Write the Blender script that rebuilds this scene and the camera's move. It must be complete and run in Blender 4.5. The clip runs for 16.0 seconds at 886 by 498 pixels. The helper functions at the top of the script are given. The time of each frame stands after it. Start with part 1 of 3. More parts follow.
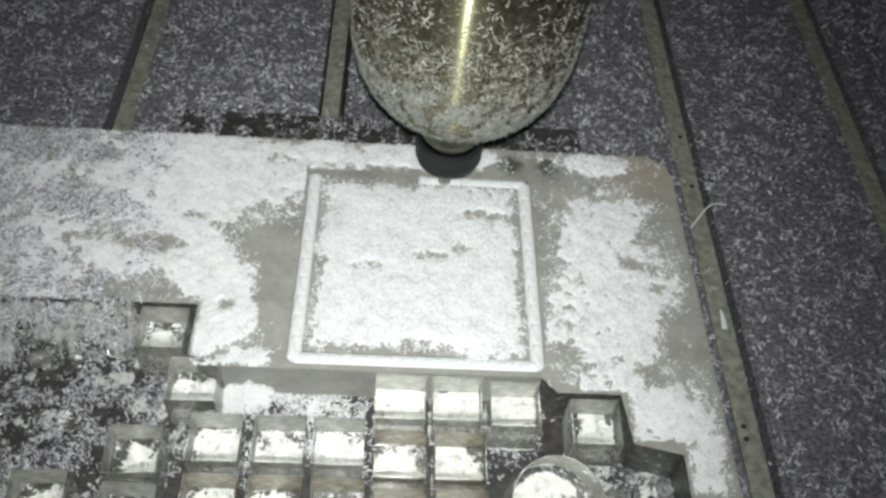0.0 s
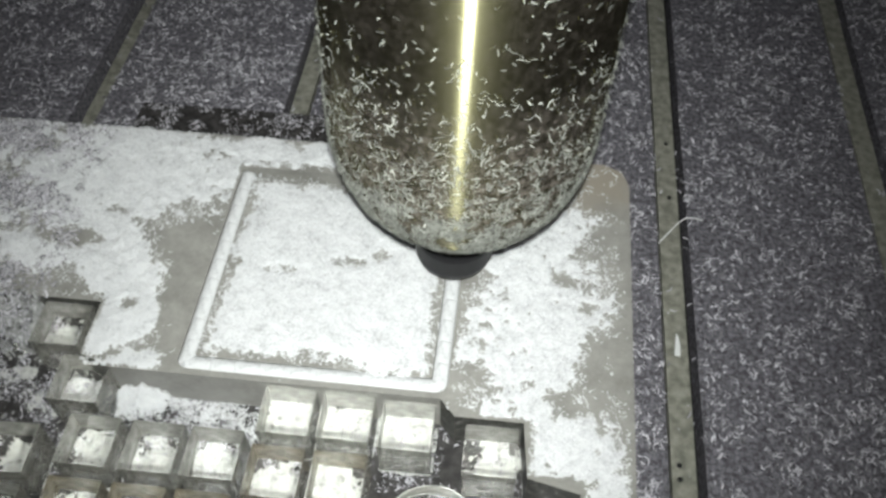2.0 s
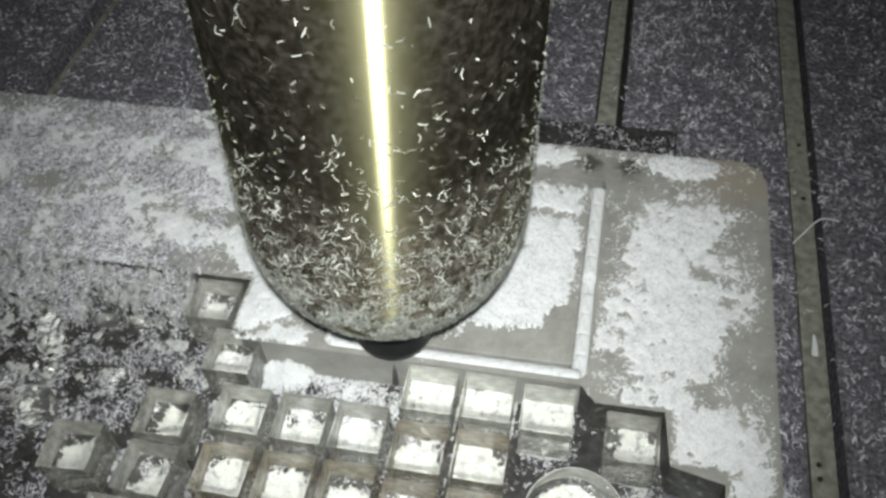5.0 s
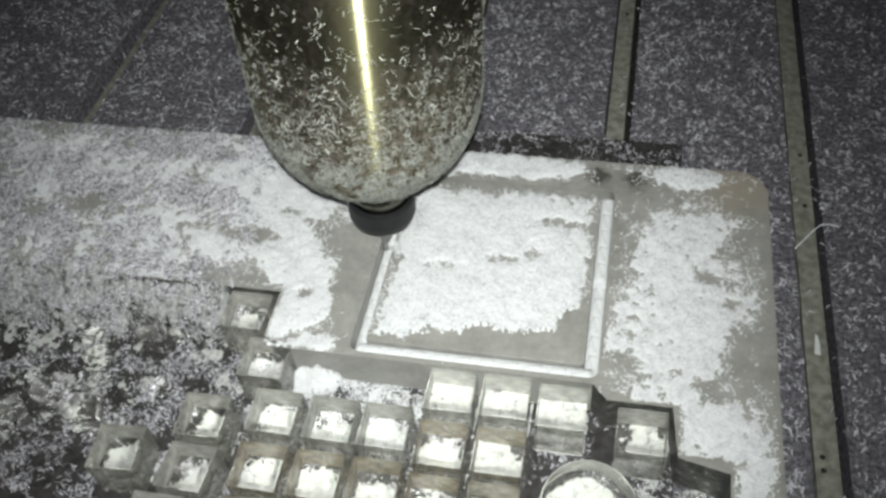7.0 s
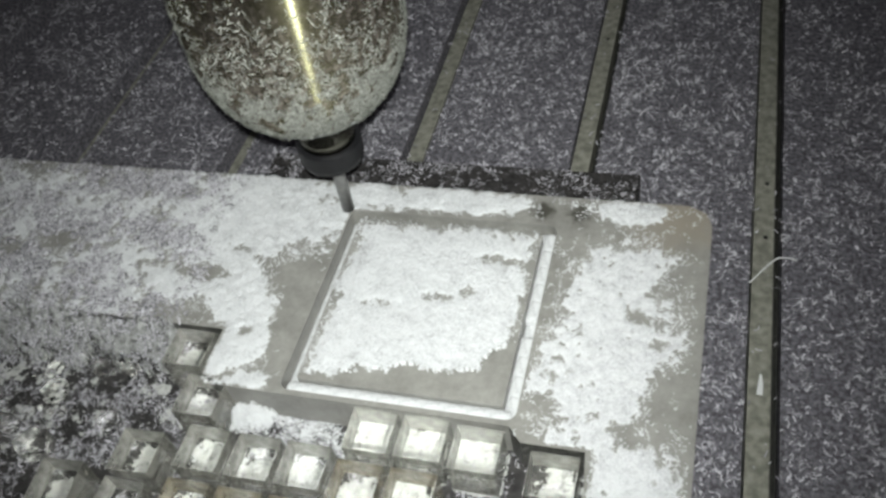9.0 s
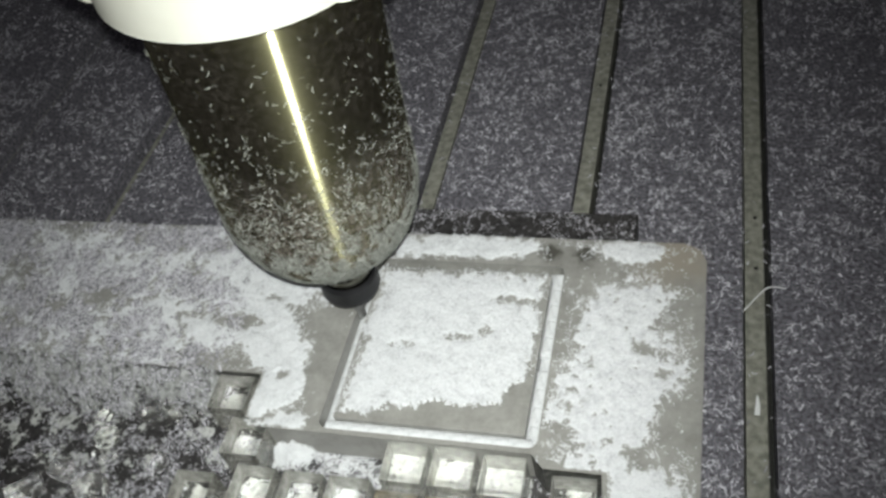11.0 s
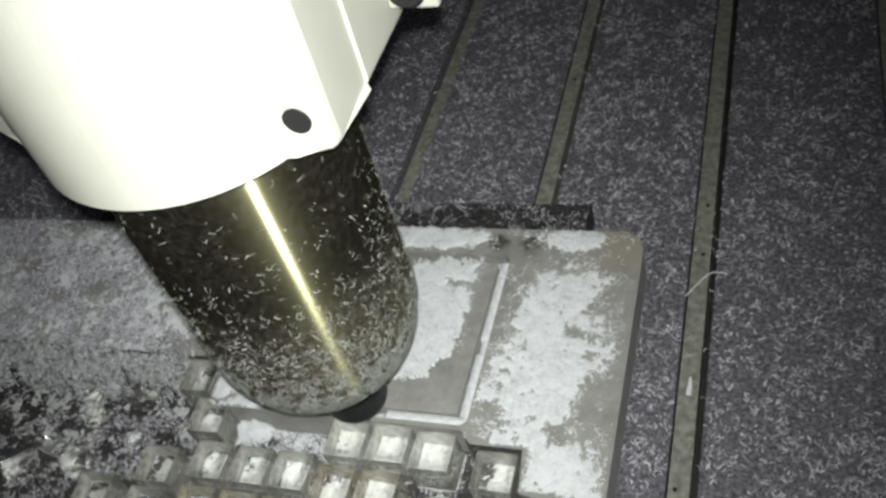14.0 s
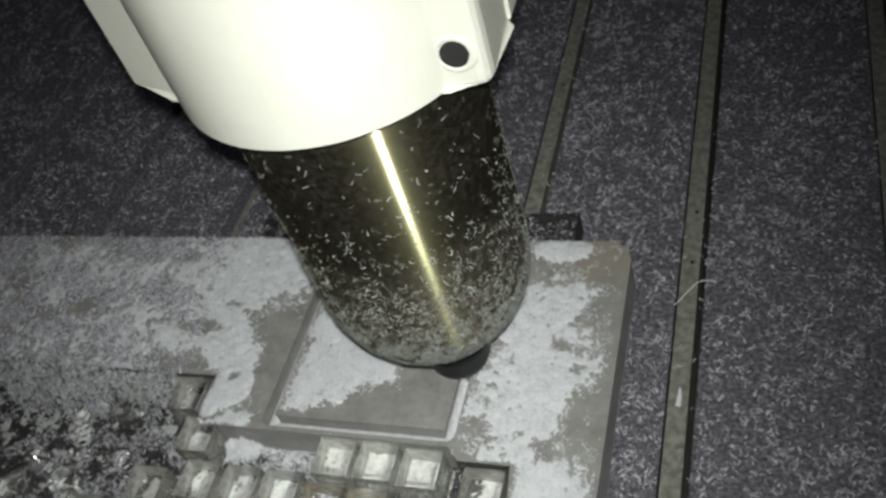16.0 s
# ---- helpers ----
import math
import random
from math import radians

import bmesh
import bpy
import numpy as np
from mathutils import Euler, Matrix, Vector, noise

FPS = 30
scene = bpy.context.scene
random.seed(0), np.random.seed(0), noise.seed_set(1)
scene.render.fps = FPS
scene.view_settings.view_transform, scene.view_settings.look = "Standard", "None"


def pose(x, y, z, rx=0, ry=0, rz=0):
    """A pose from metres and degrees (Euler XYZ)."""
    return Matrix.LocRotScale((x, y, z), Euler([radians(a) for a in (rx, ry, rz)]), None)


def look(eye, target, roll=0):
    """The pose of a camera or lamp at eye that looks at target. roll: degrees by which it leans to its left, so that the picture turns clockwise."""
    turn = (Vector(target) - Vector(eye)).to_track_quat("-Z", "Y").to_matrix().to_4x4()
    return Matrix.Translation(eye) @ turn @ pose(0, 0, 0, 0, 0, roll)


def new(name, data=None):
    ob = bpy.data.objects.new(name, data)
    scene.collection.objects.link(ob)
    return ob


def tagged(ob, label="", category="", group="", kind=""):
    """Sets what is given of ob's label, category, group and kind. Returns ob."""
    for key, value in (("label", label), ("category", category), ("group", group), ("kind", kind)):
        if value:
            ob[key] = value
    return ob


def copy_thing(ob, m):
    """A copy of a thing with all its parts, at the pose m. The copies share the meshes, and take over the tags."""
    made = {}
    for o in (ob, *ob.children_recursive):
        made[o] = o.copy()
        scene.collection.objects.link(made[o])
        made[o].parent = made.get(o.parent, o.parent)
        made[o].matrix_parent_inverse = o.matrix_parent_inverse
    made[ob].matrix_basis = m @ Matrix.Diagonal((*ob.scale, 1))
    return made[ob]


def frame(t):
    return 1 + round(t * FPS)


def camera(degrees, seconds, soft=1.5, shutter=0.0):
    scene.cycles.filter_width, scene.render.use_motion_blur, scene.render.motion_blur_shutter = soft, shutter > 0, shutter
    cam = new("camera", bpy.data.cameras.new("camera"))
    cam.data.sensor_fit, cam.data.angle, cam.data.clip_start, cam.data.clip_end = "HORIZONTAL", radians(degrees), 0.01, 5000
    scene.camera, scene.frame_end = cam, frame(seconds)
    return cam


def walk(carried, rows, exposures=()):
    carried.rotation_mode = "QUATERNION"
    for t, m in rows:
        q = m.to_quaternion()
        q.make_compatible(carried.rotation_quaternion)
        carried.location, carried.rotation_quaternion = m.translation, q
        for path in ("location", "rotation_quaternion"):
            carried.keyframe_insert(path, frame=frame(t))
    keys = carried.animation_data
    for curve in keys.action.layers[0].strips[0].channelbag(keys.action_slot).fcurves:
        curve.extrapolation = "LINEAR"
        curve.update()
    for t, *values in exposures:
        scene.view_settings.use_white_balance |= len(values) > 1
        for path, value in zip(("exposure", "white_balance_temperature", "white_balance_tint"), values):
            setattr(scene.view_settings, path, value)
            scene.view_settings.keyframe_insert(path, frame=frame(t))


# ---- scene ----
cam = camera(52.6, 16.0, 2.8)
PATH = [
    (0, (0.037, -0.186, 0.34), (0.149, 1.072, -1.21), 6.5),
    (0.5, (0.06, -0.173, 0.337), (0.156, 1.078, -1.22), 5.1),
    (1, (0.089, -0.165, 0.334), (0.07, 1.06, -1.247), 1.7),
    (1.5, (0.107, -0.165, 0.332), (0.02, 1.051, -1.254), 0.1),
    (2, (0.117, -0.164, 0.328), (-0.021, 1.076, -1.234), -0.0),
    (2.5, (0.117, -0.161, 0.325), (-0.091, 1.065, -1.241), -2.3),
    (3, (0.127, -0.163, 0.325), (-0.097, 1.063, -1.239), -3.3),
    (3.5, (0.121, -0.169, 0.322), (-0.138, 1.035, -1.254), -3.8),
    (4, (0.111, -0.176, 0.324), (-0.188, 1.038, -1.236), -4.5),
    (4.5, (0.101, -0.178, 0.323), (-0.203, 1.053, -1.224), -4.2),
    (5, (0.094, -0.18, 0.327), (-0.218, 1.06, -1.212), -4.3),
    (7.5, (0.103, -0.199, 0.342), (-0.26, 1.07, -1.16), -6.9),
    (8, (0.122, -0.183, 0.339), (-0.249, 1.086, -1.162), -6.6),
    (8.5, (0.14, -0.173, 0.341), (-0.321, 1.09, -1.139), -9.6),
    (9, (0.164, -0.174, 0.347), (-0.383, 1.057, -1.131), -13.1),
    (9.5, (0.182, -0.174, 0.35), (-0.395, 1.018, -1.148), -15.4),
    (10, (0.153, -0.179, 0.365), (-0.373, 1.07, -1.106), -15.1),
    (12.5, (0.192, -0.204, 0.387), (-0.412, 1.066, -1.035), -16.2),
    (13, (0.204, -0.205, 0.387), (-0.439, 1.049, -1.033), -17.9),
    (13.5, (0.225, -0.2, 0.387), (-0.449, 1.05, -1.021), -19.5),
    (14, (0.233, -0.196, 0.388), (-0.464, 1.029, -1.03), -20.3),
    (14.5, (0.238, -0.192, 0.391), (-0.489, 1.015, -1.028), -21.4),
    (15, (0.242, -0.193, 0.393), (-0.488, 1.025, -1.016), -21.6),
    (15.5, (0.242, -0.192, 0.389), (-0.488, 1.02, -1.024), -21.9),
    (16, (0.24, -0.185, 0.389), (-0.464, 1.032, -1.033), -21.6),
]
walk(cam, [(t, look(eye, target, roll)) for t, eye, target, roll in PATH],
     [(0.0, 0.21), (2.5, 0.07), (3.5, -0.12), (4.5, -0.01), (5.0, 0.12), (7.5, 0.34), (10.0, 0.40), (12.5, 0.65), (13.5, 0.47), (14.5, 0.21), (16.0, -0.05)])


# ---- world: a dim workshop, the working light is the lamp carried beside the camera ----
world = bpy.data.worlds.new("workshop_air")
scene.world = world
world.use_nodes = True
world.node_tree.nodes["Background"].inputs[0].default_value = (0.52, 0.50, 0.55, 1)
world.node_tree.nodes["Background"].inputs[1].default_value = 0.045
TORCH = 13400.0

# ---- measures (metres) ----
PLATE_TOP, PLATE_LOW = 0.036, 0.016
SLOTS = (-0.450, -0.338, -0.222, -0.112, 0.0, 0.0985, 0.1955, 0.298, 0.398, 0.498)
CUBE = 0.0192


# ---- materials ----
def material(name):
    m = bpy.data.materials.new(name)
    m.use_nodes = True
    nt = m.node_tree
    return m, nt, nt.nodes["Principled BSDF"]


def node(nt, kind, **props):
    n = nt.nodes.new(kind)
    for k, v in props.items():
        if k == "operation":
            n.operation = v
        elif k == "blend_type":
            n.blend_type = v
        elif k == "data_type":
            n.data_type = v
    return n


def coords(nt):
    return nt.nodes.new("ShaderNodeTexCoord").outputs["Object"]


def grain(nt, scale, detail=4.0, rough=0.6, vec=None):
    n = nt.nodes.new("ShaderNodeTexNoise")
    n.inputs["Scale"].default_value = scale
    n.inputs["Detail"].default_value = detail
    n.inputs["Roughness"].default_value = rough
    nt.links.new(vec if vec is not None else coords(nt), n.inputs["Vector"])
    return n.outputs["Fac"]


def ramp(nt, fac, stops):
    r = nt.nodes.new("ShaderNodeValToRGB")
    els = r.color_ramp.elements
    while len(els) < len(stops):
        els.new(0.5)
    for e, (p, c) in zip(els, stops):
        e.position, e.color = p, (*c, 1)
    nt.links.new(fac, r.inputs[0])
    return r.outputs["Color"]


def bump(nt, bsdf, fac, strength, distance):
    b = nt.nodes.new("ShaderNodeBump")
    b.inputs["Strength"].default_value = strength
    b.inputs["Distance"].default_value = distance
    nt.links.new(fac, b.inputs["Height"])
    nt.links.new(b.outputs[0], bsdf.inputs["Normal"])


def plain(name, stops, scale, rough, metal=0.0, bump_by=0.3, depth=0.0004, fine=1500.0):
    m, nt, p = material(name)
    c = ramp(nt, grain(nt, scale), stops)
    nt.links.new(c, p.inputs["Base Color"])
    p.inputs["Roughness"].default_value = rough
    p.inputs["Metallic"].default_value = metal
    bump(nt, p, grain(nt, fine), bump_by, depth)
    return m


def chip_material(name, tone, spread=0.25):
    m, nt, p = material(name)
    g = nt.nodes.new("ShaderNodeNewGeometry").outputs["Random Per Island"]
    lo = tuple(c * (1 - spread) for c in tone)
    c = ramp(nt, g, [(0.0, lo), (1.0, tone)])
    nt.links.new(c, p.inputs["Base Color"])
    p.inputs["Roughness"].default_value = 0.55
    return m


def drift_material():
    m, nt, p = material("packed_acrylic_chips")
    big = grain(nt, 130, 5, 0.6)
    fine = grain(nt, 560, 4, 0.75)
    add = node(nt, "ShaderNodeMath", operation="MULTIPLY_ADD")
    add.inputs[1].default_value = 0.85
    nt.links.new(big, add.inputs[0])
    nt.links.new(fine, add.inputs[2])
    c = ramp(nt, add.outputs[0], [(0.66, (0.40, 0.40, 0.415)), (0.80, (0.58, 0.59, 0.605)), (1.0, (0.67, 0.68, 0.695))])
    nt.links.new(c, p.inputs["Base Color"])
    p.inputs["Roughness"].default_value = 0.8
    bump(nt, p, grain(nt, 1500, 5, 0.8), 0.25, 0.0004)
    return m


def table_material():
    m, nt, p = material("dusty_dark_bed_sheet")
    a = ramp(nt, grain(nt, 420, 5, 0.7), [(0.36, (0.036, 0.034, 0.040)), (0.50, (0.12, 0.115, 0.132)), (0.66, (0.26, 0.25, 0.285))])
    nt.links.new(a, p.inputs["Base Color"])
    p.inputs["Roughness"].default_value = 0.7
    bump(nt, p, grain(nt, 700, 5), 0.5, 0.0006)
    return m


def acrylic_material():
    m, nt, p = material("clear_cast_acrylic")
    p.inputs["Base Color"].default_value = (0.92, 0.925, 0.90, 1)
    p.inputs["Roughness"].default_value = 0.06
    p.inputs["IOR"].default_value = 1.49
    p.inputs["Transmission Weight"].default_value = 1.0
    bump(nt, p, grain(nt, 160, 3), 0.12, 0.0006)
    return m


def plate_material():
    m, nt, p = material("scuffed_acrylic_sheet")
    c = ramp(nt, grain(nt, 55, 8, 0.78), [(0.32, (0.20, 0.196, 0.182)), (0.50, (0.28, 0.275, 0.258)), (0.68, (0.36, 0.355, 0.335))])
    d = nt.nodes.new("ShaderNodeVectorMath")
    d.operation = "DISTANCE"
    d.inputs[1].default_value = (0.155, 0.116, 0.036)
    nt.links.new(coords(nt), d.inputs[0])
    wob = node(nt, "ShaderNodeMath", operation="MULTIPLY_ADD")
    wob.inputs[1].default_value = 0.03
    nt.links.new(grain(nt, 60, 4), wob.inputs[0])
    nt.links.new(d.outputs["Value"], wob.inputs[2])
    stain = ramp(nt, wob.outputs[0], [(0.024, (1, 1, 1)), (0.046, (0, 0, 0))])
    mix = nt.nodes.new("ShaderNodeMix")
    mix.data_type = "RGBA"
    nt.links.new(stain, mix.inputs["Factor"])
    nt.links.new(c, mix.inputs["A"])
    mix.inputs["B"].default_value = (0.29, 0.262, 0.220, 1)
    last = mix.outputs["Result"]
    for spot in ((0.0915, 0.1140, 0.036), (0.1090, 0.1135, 0.036)):
        e = nt.nodes.new("ShaderNodeVectorMath")
        e.operation = "DISTANCE"
        e.inputs[1].default_value = spot
        nt.links.new(coords(nt), e.inputs[0])
        w = node(nt, "ShaderNodeMath", operation="MULTIPLY_ADD")
        w.inputs[1].default_value = 0.010
        nt.links.new(grain(nt, 300, 4), w.inputs[0])
        nt.links.new(e.outputs["Value"], w.inputs[2])
        blot = ramp(nt, w.outputs[0], [(0.0085, (1, 1, 1)), (0.0125, (0, 0, 0))])
        over = nt.nodes.new("ShaderNodeMix")
        over.data_type = "RGBA"
        nt.links.new(blot, over.inputs["Factor"])
        nt.links.new(last, over.inputs["A"])
        over.inputs["B"].default_value = (0.075, 0.072, 0.062, 1)
        last = over.outputs["Result"]
    nt.links.new(last, p.inputs["Base Color"])
    p.inputs["Roughness"].default_value = 0.32
    bump(nt, p, grain(nt, 500, 6), 0.15, 0.0004)
    return m


def spindle_material():
    """Turned steel; towards its lower end a film of fine dust sticks to the oil."""
    m, nt, p = material("turned_stainless_steel")
    nt.nodes.remove(p)
    p = nt.nodes.new("ShaderNodeBsdfAnisotropic")
    c = ramp(nt, grain(nt, 60), [(0.3, (0.24, 0.232, 0.135)), (0.7, (0.30, 0.292, 0.168))])
    nt.links.new(c, p.inputs["Color"])
    p.inputs["Roughness"].default_value = 0.22
    p.inputs["Anisotropy"].default_value = 0.78
    t = nt.nodes.new("ShaderNodeTangent")
    t.direction_type, t.axis = "RADIAL", "Z"
    nt.links.new(t.outputs[0], p.inputs["Tangent"])
    d = nt.nodes.new("ShaderNodeBsdfDiffuse")
    nt.links.new(ramp(nt, grain(nt, 500, 5), [(0.35, (0.055, 0.046, 0.042)), (0.65, (0.35, 0.31, 0.275))]), d.inputs["Color"])
    sep = nt.nodes.new("ShaderNodeSeparateXYZ")
    nt.links.new(coords(nt), sep.inputs[0])
    film = nt.nodes.new("ShaderNodeMapRange")
    film.inputs["From Min"].default_value, film.inputs["From Max"].default_value = 0.048, 0.115
    film.inputs["To Min"].default_value, film.inputs["To Max"].default_value = 0.85, 0.05
    nt.links.new(sep.outputs["Z"], film.inputs["Value"])
    spots = ramp(nt, grain(nt, 330, 5, 0.7), [(0.40, (0.25, 0.25, 0.25)), (0.62, (1, 1, 1))])
    mul = node(nt, "ShaderNodeMath", operation="MULTIPLY")
    nt.links.new(film.outputs[0], mul.inputs[0])
    nt.links.new(spots, mul.inputs[1])
    wide = nt.nodes.new("ShaderNodeBsdfAnisotropic")
    wide.inputs["Color"].default_value = (0.33, 0.315, 0.18, 1)
    wide.inputs["Roughness"].default_value = 0.55
    wide.inputs["Anisotropy"].default_value = 0.5
    nt.links.new(t.outputs[0], wide.inputs["Tangent"])
    sheen = nt.nodes.new("ShaderNodeMixShader")
    sheen.inputs[0].default_value = 0.085
    nt.links.new(p.outputs[0], sheen.inputs[1])
    nt.links.new(wide.outputs[0], sheen.inputs[2])
    mix = nt.nodes.new("ShaderNodeMixShader")
    nt.links.new(mul.outputs[0], mix.inputs[0])
    nt.links.new(sheen.outputs[0], mix.inputs[1])
    nt.links.new(d.outputs[0], mix.inputs[2])
    nt.links.new(mix.outputs[0], nt.nodes["Material Output"].inputs["Surface"])
    return m


def milled_material(name, stops, scale):
    m = plain(name, stops, scale, 0.35, 0.0, 0.3)
    nt = m.node_tree
    a = ramp(nt, grain(nt, 130, 5, 0.7), [(0.30, (0.30, 0.30, 0.30)), (0.65, (0.85, 0.85, 0.85))])
    nt.links.new(a, nt.nodes["Principled BSDF"].inputs["Alpha"])
    return m


M_TABLE = table_material()
M_STRIP = plain("dusty_aluminium_strip", [(0.35, (0.15, 0.15, 0.125)), (0.7, (0.32, 0.315, 0.27))], 240, 0.6, 0.0, 0.4)
M_SLOT = plain("dark_slot_metal", [(0.3, (0.010, 0.010, 0.009)), (0.7, (0.03, 0.03, 0.026))], 200, 0.6)
M_BOARD = plain("dark_spoil_board", [(0.35, (0.014, 0.013, 0.013)), (0.7, (0.06, 0.056, 0.056))], 260, 0.6)
M_PLATE = plate_material()
M_CLEAR = acrylic_material()
M_MILLED = milled_material("milled_acrylic_side", [(0.32, (0.25, 0.246, 0.225)), (0.7, (0.46, 0.452, 0.425))], 90)
M_SCORCHED = milled_material("scorched_acrylic_side", [(0.30, (0.13, 0.104, 0.058)), (0.52, (0.28, 0.238, 0.165)), (0.75, (0.40, 0.375, 0.315))], 70)
M_EDGE = plain("clear_sheet_edge", [(0.40, (0.030, 0.030, 0.027)), (0.62, (0.10, 0.10, 0.09)), (0.72, (0.45, 0.45, 0.45))], 330, 0.3, 0.0, 0.3)
M_PALE = milled_material("frosted_acrylic_side", [(0.32, (0.46, 0.462, 0.43)), (0.7, (0.64, 0.642, 0.60))], 90)
# near-black colour that paints in the shade of the gaps between cubes
M_GAP_SHADE = milled_material("gap_shade_side", [(0.35, (0.030, 0.030, 0.026)), (0.62, (0.085, 0.082, 0.070)), (0.75, (0.20, 0.195, 0.175))], 260)
M_DRIFT = drift_material()
M_FLOOR = plain("chips_under_cubes", [(0.30, (0.14, 0.14, 0.135)), (0.42, (0.42, 0.425, 0.41)), (0.72, (0.57, 0.575, 0.56))], 300, 0.8, 0.0, 0.4, 0.0006)
M_UNDER = plain("thin_chips_on_board", [(0.36, (0.05, 0.05, 0.05)), (0.48, (0.24, 0.243, 0.24)), (0.72, (0.44, 0.445, 0.44))], 240, 0.8, 0.0, 0.4, 0.0006)
M_CHIP = chip_material("white_acrylic_chips", (0.80, 0.81, 0.82), 0.35)
M_CHIP_DIM = chip_material("dull_acrylic_chips", (0.66, 0.645, 0.70), 0.85)
M_CHIP_STUCK = chip_material("chips_on_steel", (0.36, 0.37, 0.335), 0.75)
M_STEEL = spindle_material()
M_RING = plain("pale_dusty_ring", [(0.35, (0.16, 0.17, 0.16)), (0.65, (0.46, 0.48, 0.47))], 330, 0.3, 0.0, 0.3)
M_NUT = plain("black_oxide_steel", [(0.3, (0.006, 0.006, 0.007)), (0.7, (0.014, 0.014, 0.016))], 300, 0.5, 0.0, 0.1)
M_COLLAR = plain("ground_steel", [(0.3, (0.15, 0.145, 0.12)), (0.7, (0.22, 0.215, 0.18))], 200, 0.24, 1.0, 0.03)
M_WHITE = plain("white_powder_coat", [(0.3, (0.53, 0.525, 0.46)), (0.7, (0.58, 0.575, 0.51))], 40, 0.42, 0.0, 0.06)
M_DARK = plain("dark_bore", [(0.3, (0.006, 0.006, 0.006)), (0.7, (0.012, 0.012, 0.012))], 100, 0.8)
M_CUTTER = plain("carbide_cutter", [(0.3, (0.22, 0.22, 0.22)), (0.7, (0.34, 0.34, 0.33))], 400, 0.35, 0.6, 0.1)


# ---- building helpers ----
def mesh_of(name, bm, mat, smooth=False):
    me = bpy.data.meshes.new(name)
    bm.normal_update()
    bm.to_mesh(me)
    bm.free()
    me.materials.append(mat)
    for f in me.polygons:
        f.use_smooth = smooth
    return me


def part(name, bm, mat, parent, label="", smooth=False):
    ob = new(name, mesh_of(name, bm, mat, smooth))
    ob.parent = parent
    return tagged(ob, label)


def thing(name, bm, mat, label, category, group="", kind="", smooth=False):
    return tagged(new(name, mesh_of(name, bm, mat, smooth)), label, category, group, kind)


def box(bm, x0, x1, y0, y1, z0, z1, bevel=0.0):
    r = bmesh.ops.create_cube(bm, size=1.0)
    vs = r["verts"]
    for v in vs:
        v.co = Vector(((x0 + x1) / 2 + v.co.x * (x1 - x0), (y0 + y1) / 2 + v.co.y * (y1 - y0), (z0 + z1) / 2 + v.co.z * (z1 - z0)))
    if bevel:
        es = list({e for v in vs for e in v.link_edges})
        bmesh.ops.bevel(bm, geom=es, offset=bevel, segments=2, affect="EDGES", profile=0.5)
    return bm


def boxed(x0, x1, y0, y1, z0, z1, bevel=0.0):
    return box(bmesh.new(), x0, x1, y0, y1, z0, z1, bevel)


def lathe(profile, n=96, cap=True):
    bm = bmesh.new()
    rings = [[bm.verts.new((r * math.cos(2 * math.pi * i / n), r * math.sin(2 * math.pi * i / n), z)) for i in range(n)] for z, r in profile]
    for a, b in zip(rings, rings[1:]):
        for i in range(n):
            bm.faces.new((a[i], a[(i + 1) % n], b[(i + 1) % n], b[i]))
    if cap:
        bm.faces.new(list(reversed(rings[0])))
        bm.faces.new(rings[-1])
    return bm


def prism(outline, z0, z1, bevel=0.0):
    """An upright body on a closed outline that runs anticlockwise."""
    bm = bmesh.new()
    low = [bm.verts.new((x, y, z0)) for x, y in outline]
    top = [bm.verts.new((x, y, z1)) for x, y in outline]
    n = len(outline)
    bm.faces.new(list(reversed(low)))
    bm.faces.new(top)
    for i in range(n):
        bm.faces.new((low[i], low[(i + 1) % n], top[(i + 1) % n], top[i]))
    if bevel:
        es = [e for e in bm.edges if e.verts[0] in top and e.verts[1] in top]
        bmesh.ops.bevel(bm, geom=es, offset=bevel, segments=2, affect="EDGES", profile=0.5)
    return bm


def rounded(x0, x1, y0, y1, r, n=6):
    pts = []
    for cx, cy, a in ((x1 - r, y0 + r, -90), (x1 - r, y1 - r, 0), (x0 + r, y1 - r, 90), (x0 + r, y0 + r, 180)):
        for i in range(n + 1):
            t = radians(a + 90 * i / n)
            pts.append((cx + r * math.cos(t), cy + r * math.sin(t)))
    return pts


def lattice(x, y, size, seed):
    """Smooth noise 0..1 over arrays, on a lattice of that size."""
    rng = np.random.RandomState(seed)
    tab = rng.rand(97, 89)
    u, v = x / size + 500.0, y / size + 500.0
    i, j = np.floor(u).astype(int), np.floor(v).astype(int)
    f, g = u - i, v - j
    f, g = f * f * (3 - 2 * f), g * g * (3 - 2 * g)
    a, b = tab[i % 97, j % 89], tab[(i + 1) % 97, j % 89]
    c, d = tab[i % 97, (j + 1) % 89], tab[(i + 1) % 97, (j + 1) % 89]
    return (a * (1 - f) + b * f) * (1 - g) + (c * (1 - f) + d * f) * g


def fbm(x, y, size, seed, octaves=4, gain=0.6):
    total, amp, norm = 0.0, 1.0, 0.0
    for k in range(octaves):
        total = total + amp * lattice(x, y, size / 2 ** k, seed + k)
        norm += amp
        amp *= gain
    return total / norm


